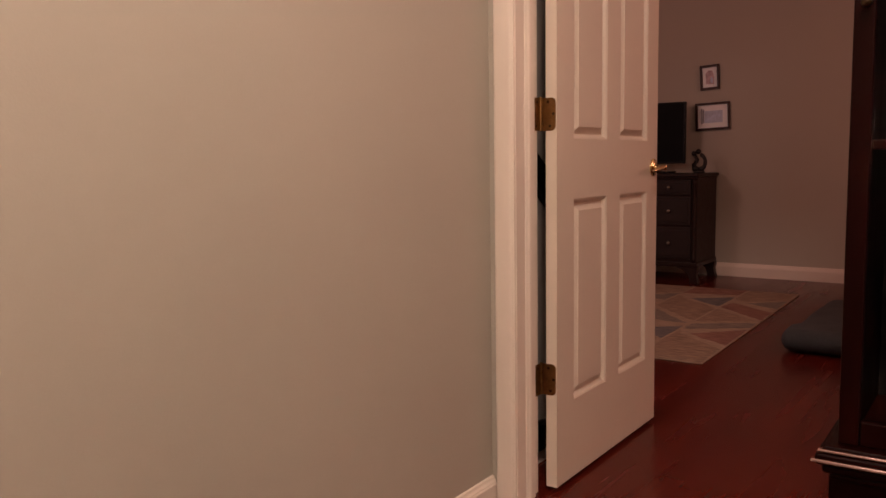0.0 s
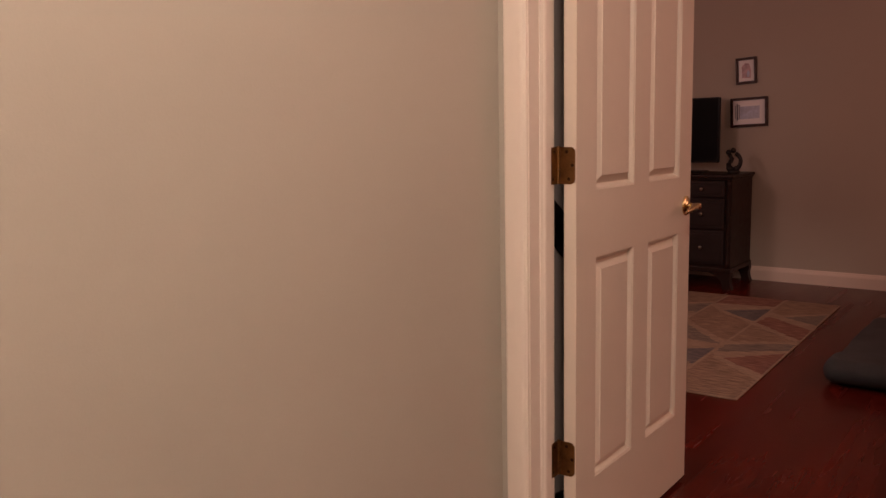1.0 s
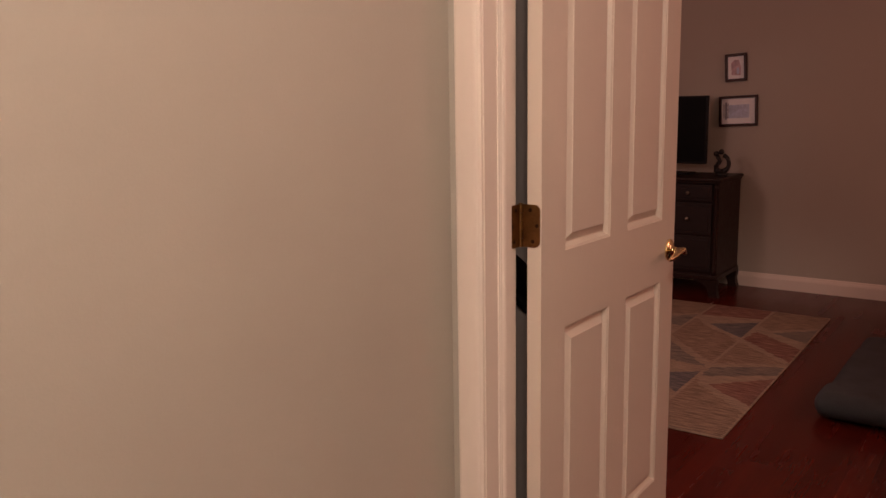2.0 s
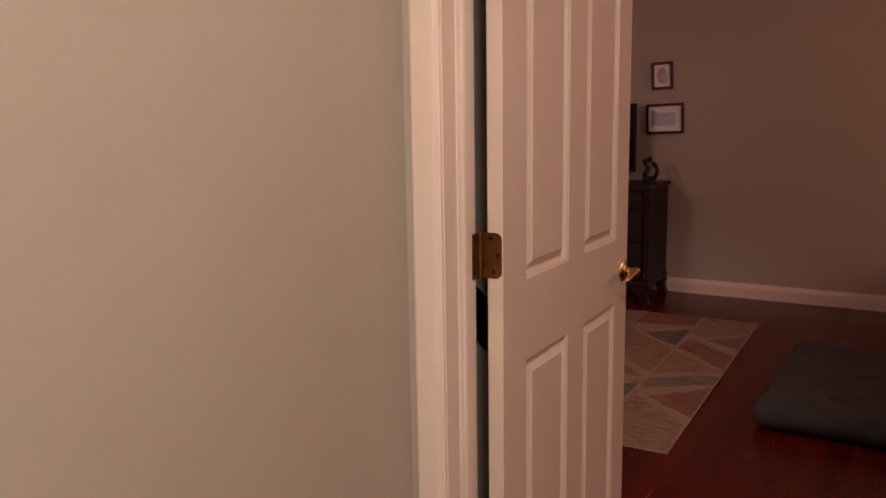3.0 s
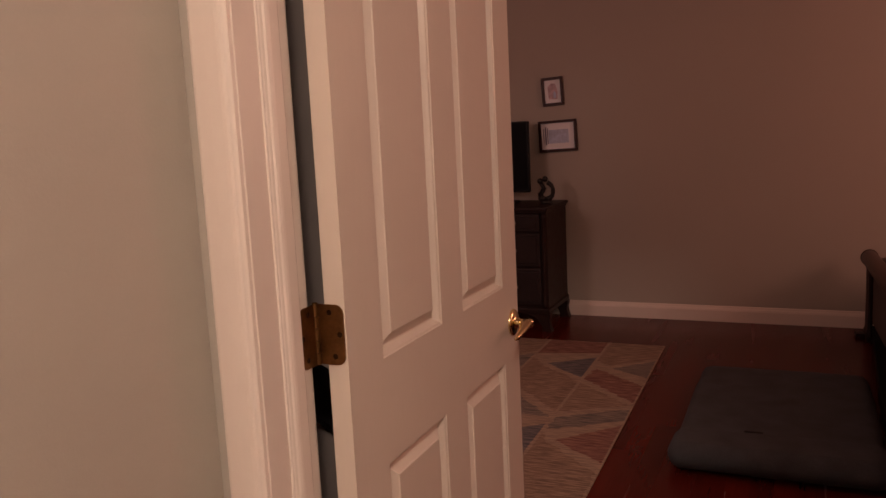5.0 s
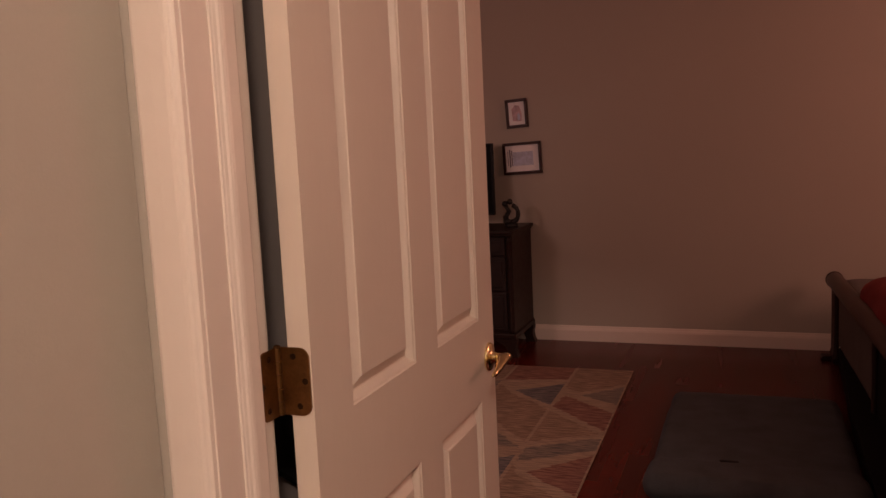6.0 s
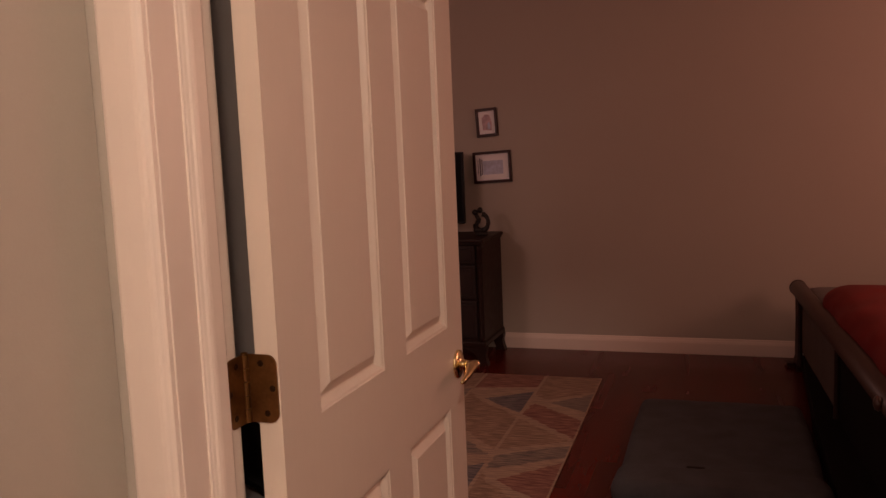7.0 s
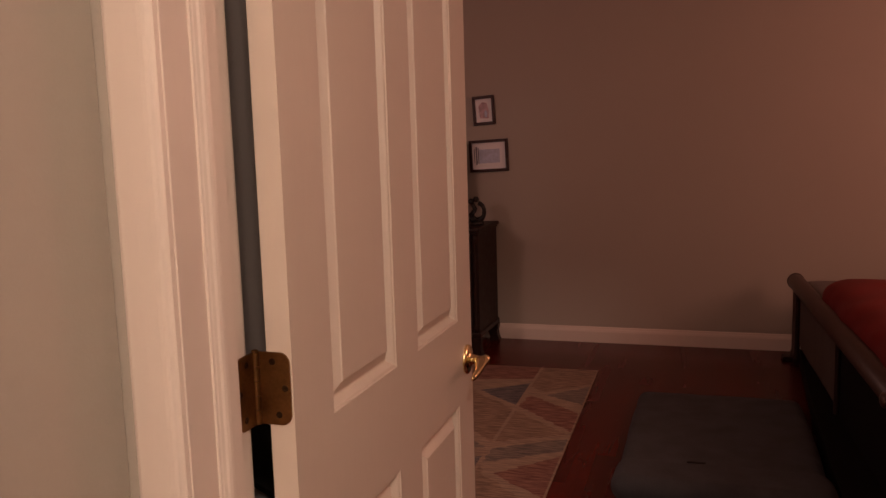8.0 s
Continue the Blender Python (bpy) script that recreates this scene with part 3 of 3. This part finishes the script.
def picture(name, x0, x1, z0, z1, label, wide, lean=0.0):
    p = thing(name, ((x0 + x1) / 2, FAR - 0.001, (z0 + z1) / 2), label, "picture")
    p.matrix_world = pose((x0 + x1) / 2, FAR - 0.001, (z0 + z1) / 2, 0, lean, 0)
    w, h2, f = (x1 - x0) / 2, (z1 - z0) / 2, 0.019
    for ax, bx, az, bz in ((-w, w, h2 - f, h2), (-w, w, -h2, -h2 + f), (-w, -w + f, -h2 + f, h2 - f), (w - f, w, -h2 + f, h2 - f)):
        part("frame_bar", box((ax, -0.020, az), (bx, 0, bz), 0.003), FRAMEW, p)
    part("mat_board", box((-w + f, -0.008, -h2 + f), (w - f, -0.002, h2 - f)), MATBOARD, p, "white mat board")
    if wide:
        part("print", box((-w + f + 0.050, -0.0095, -h2 + f + 0.040), (w - f - 0.040, -0.0075, h2 - f - 0.045)), SKETCH, p, "pale blue print")
        for x, wide_bar, low in ((0.014, 0.004, 0.046), (0.026, 0.009, 0.032), (0.041, 0.006, 0.040)):
            x -= w - f
            part("caption_bar", box((x, -0.0095, -h2 + f + low), (x + wide_bar, -0.0075, h2 - f - low * 0.8)), INK, p, "unreadable caption line")
    else:
        part("print", prism([(-0.03, -0.05), (-0.034, 0.03), (-0.01, 0.055), (0.02, 0.05), (0.034, 0.0), (0.03, -0.055)], 1, -0.0095, -0.0075), PINKART, p, "pale pink print")
        part("print_detail", prism([(0.004, -0.045), (0.004, -0.01), (0.016, 0.004), (0.024, -0.02), (0.020, -0.048)], 1, -0.0105, -0.0090), SKETCH, p, "pale blue print detail")
    return p


picture("picture_frame", -0.997, -0.846, 1.467, 1.660, "small upright picture in dark wooden frame", False, -3.0)
picture("picture_frame", -1.028, -0.758, 1.152, 1.368, "wide picture with white mat in dark wooden frame", True, -2.0)

# ---- bedroom: bed ----
BED = (1.006, 4.500, 0)
bed = thing("bed", BED, "dark wooden bed with round footboard rail and slim posts", "bed", turn=2.3)
L = 2.50
part("foot_rail", tube([(0.022, 0.012, 0.472), (0.022, 0.0, 0.472), (0.022, -L, 0.472)], 0.046, seg=28), BEDW, bed, "round dark footboard rail", True)
for y in (0.012, -L - 0.012):
    part("rail_cap", turned([(0.042, -0.007), (0.049, -0.005), (0.049, 0.005), (0.042, 0.008)], pose(0.022, y, 0.472, 90), seg=28), DARKW, bed, "dark turned end cap", True)
for y in (-0.030, -0.140, -1.33, -L + 0.125, -L + 0.035):
    part("post", turned([(0.022, 0), (0.022, 0.05), (0.015, 0.07), (0.0135, 0.28), (0.015, 0.40), (0.014, 0.440)], pose(0.016, y, 0), seg=14), BEDW if y > -0.05 else DARKW, bed, "", True)
# added black sheet and block: the shade under the open bed, as solid shapes
part("underbed_shade_front", soft((0.022, -L + 0.12, 0.004), (0.072, -1.31, 0.430), (0.019, 0.03, 0.05), 0.006, 8, 20), MATTBLACK, bed, "black sheet standing in for the shade under the bed", True)
part("underbed_shade_block", prism([(0.028, -0.16), (-0.070, -1.30), (-0.136, -L + 0.1), (0.9, -L + 0.1), (0.9, -0.16)], 2, 0.004, 0.10), MATTBLACK, bed, "low black block standing in for the shade under the bed")
part("post_foot", box((-0.050, -0.070, 0.0), (0.040, 0.012, 0.026), 0.006), DARKW, bed, "low dark foot block")
part("rail_knob", turned([(0.016, 0), (0.024, 0.003), (0.027, 0.010), (0.022, 0.018), (0.010, 0.023), (0.003, 0.024)], pose(-0.021, -2.33, 0.480, 0, -90), seg=20), BEDW, bed, "dark polished round knob", True)
part("side_rail", box((0.30, -0.195, 0.16), (2.05, -0.165, 0.26), 0.005), BEDW, bed)
part("side_rail", box((0.30, -L + 0.16, 0.16), (2.05, -L + 0.19, 0.26), 0.005), BEDW, bed)
part("headboard", box((2.05, -L, 0.0), (2.10, 0, 1.05), 0.01), BEDW, bed)
part("slat_base", box((0.20, -L + 0.1, 0.235), (2.04, -0.14, 0.26), 0.003), BEDW, bed)
mattress = thing("mattress", BED, "mattress under a grey bedspread on the bed", "mattress", turn=2.3)
part("bedspread", soft((0.052, -L + 0.12, 0.261), (2.03, -0.10, 0.508), (0.04, 0.04, 0.035), 0.006, 5, 24), GREYS, mattress, "", True)
# added sheet, coloured like the shaded wall seen below the foot rail
part("wall_shade_sheet", soft((0.024, -1.36, 0.104), (0.050, -0.118, 0.455), (0.012, 0.03, 0.03), 0.006, 12, 20), WALLSHADE, mattress, "dark sheet behind the footboard standing in for the shaded wall", True)
duvet = thing("comforter", BED, "puffy red comforter piled on the bed", "comforter", turn=2.3)
part("cover", soft((0.036, -L + 0.10, 0.40), (1.75, -0.50, 0.618), (0.15, 0.36, 0.105), 0.016, 14, 36), REDC, duvet, "", True)

# ---- floorboards ----
PW = 0.083


def board(w, length):
    return box((0, 0, -0.012), (w, length, 0))


floor = tagged(new("floor"), "glossy dark cherry hardwood floorboards", "floor", "", "structure")
rest = bmesh.new()
dice = random.Random(4)
lengths = (0.75, 0.9, 1.05, 1.2)
shared = {}
for n in lengths:
    me = bpy.data.meshes.new("floorboard")
    b = board(PW, n)
    b.to_mesh(me)
    b.free()
    me.materials.append(FLOORW)
    shared[n] = me
x = -2.75
while x < 3.75:
    y = -4.75 - dice.random() * 0.7
    while y < FAR:
        n = dice.choice(lengths)
        low, high = max(y, -4.78), min(y + n, FAR + 0.1)
        if -1.0 < x < 1.1 and -0.5 < y + n and y + n < FAR + 0.11:
            ob = new("floorboard", shared[n])
            ob.location = (x, y, dice.uniform(-0.00002, 0))
            ob.parent = floor
        else:
            box((x, low, -0.012), (x + PW, high, -0.0001), bm=rest)
        y += n
    x += PW
tagged(part("floorboards", rest, FLOORW, floor), kind="stuff")
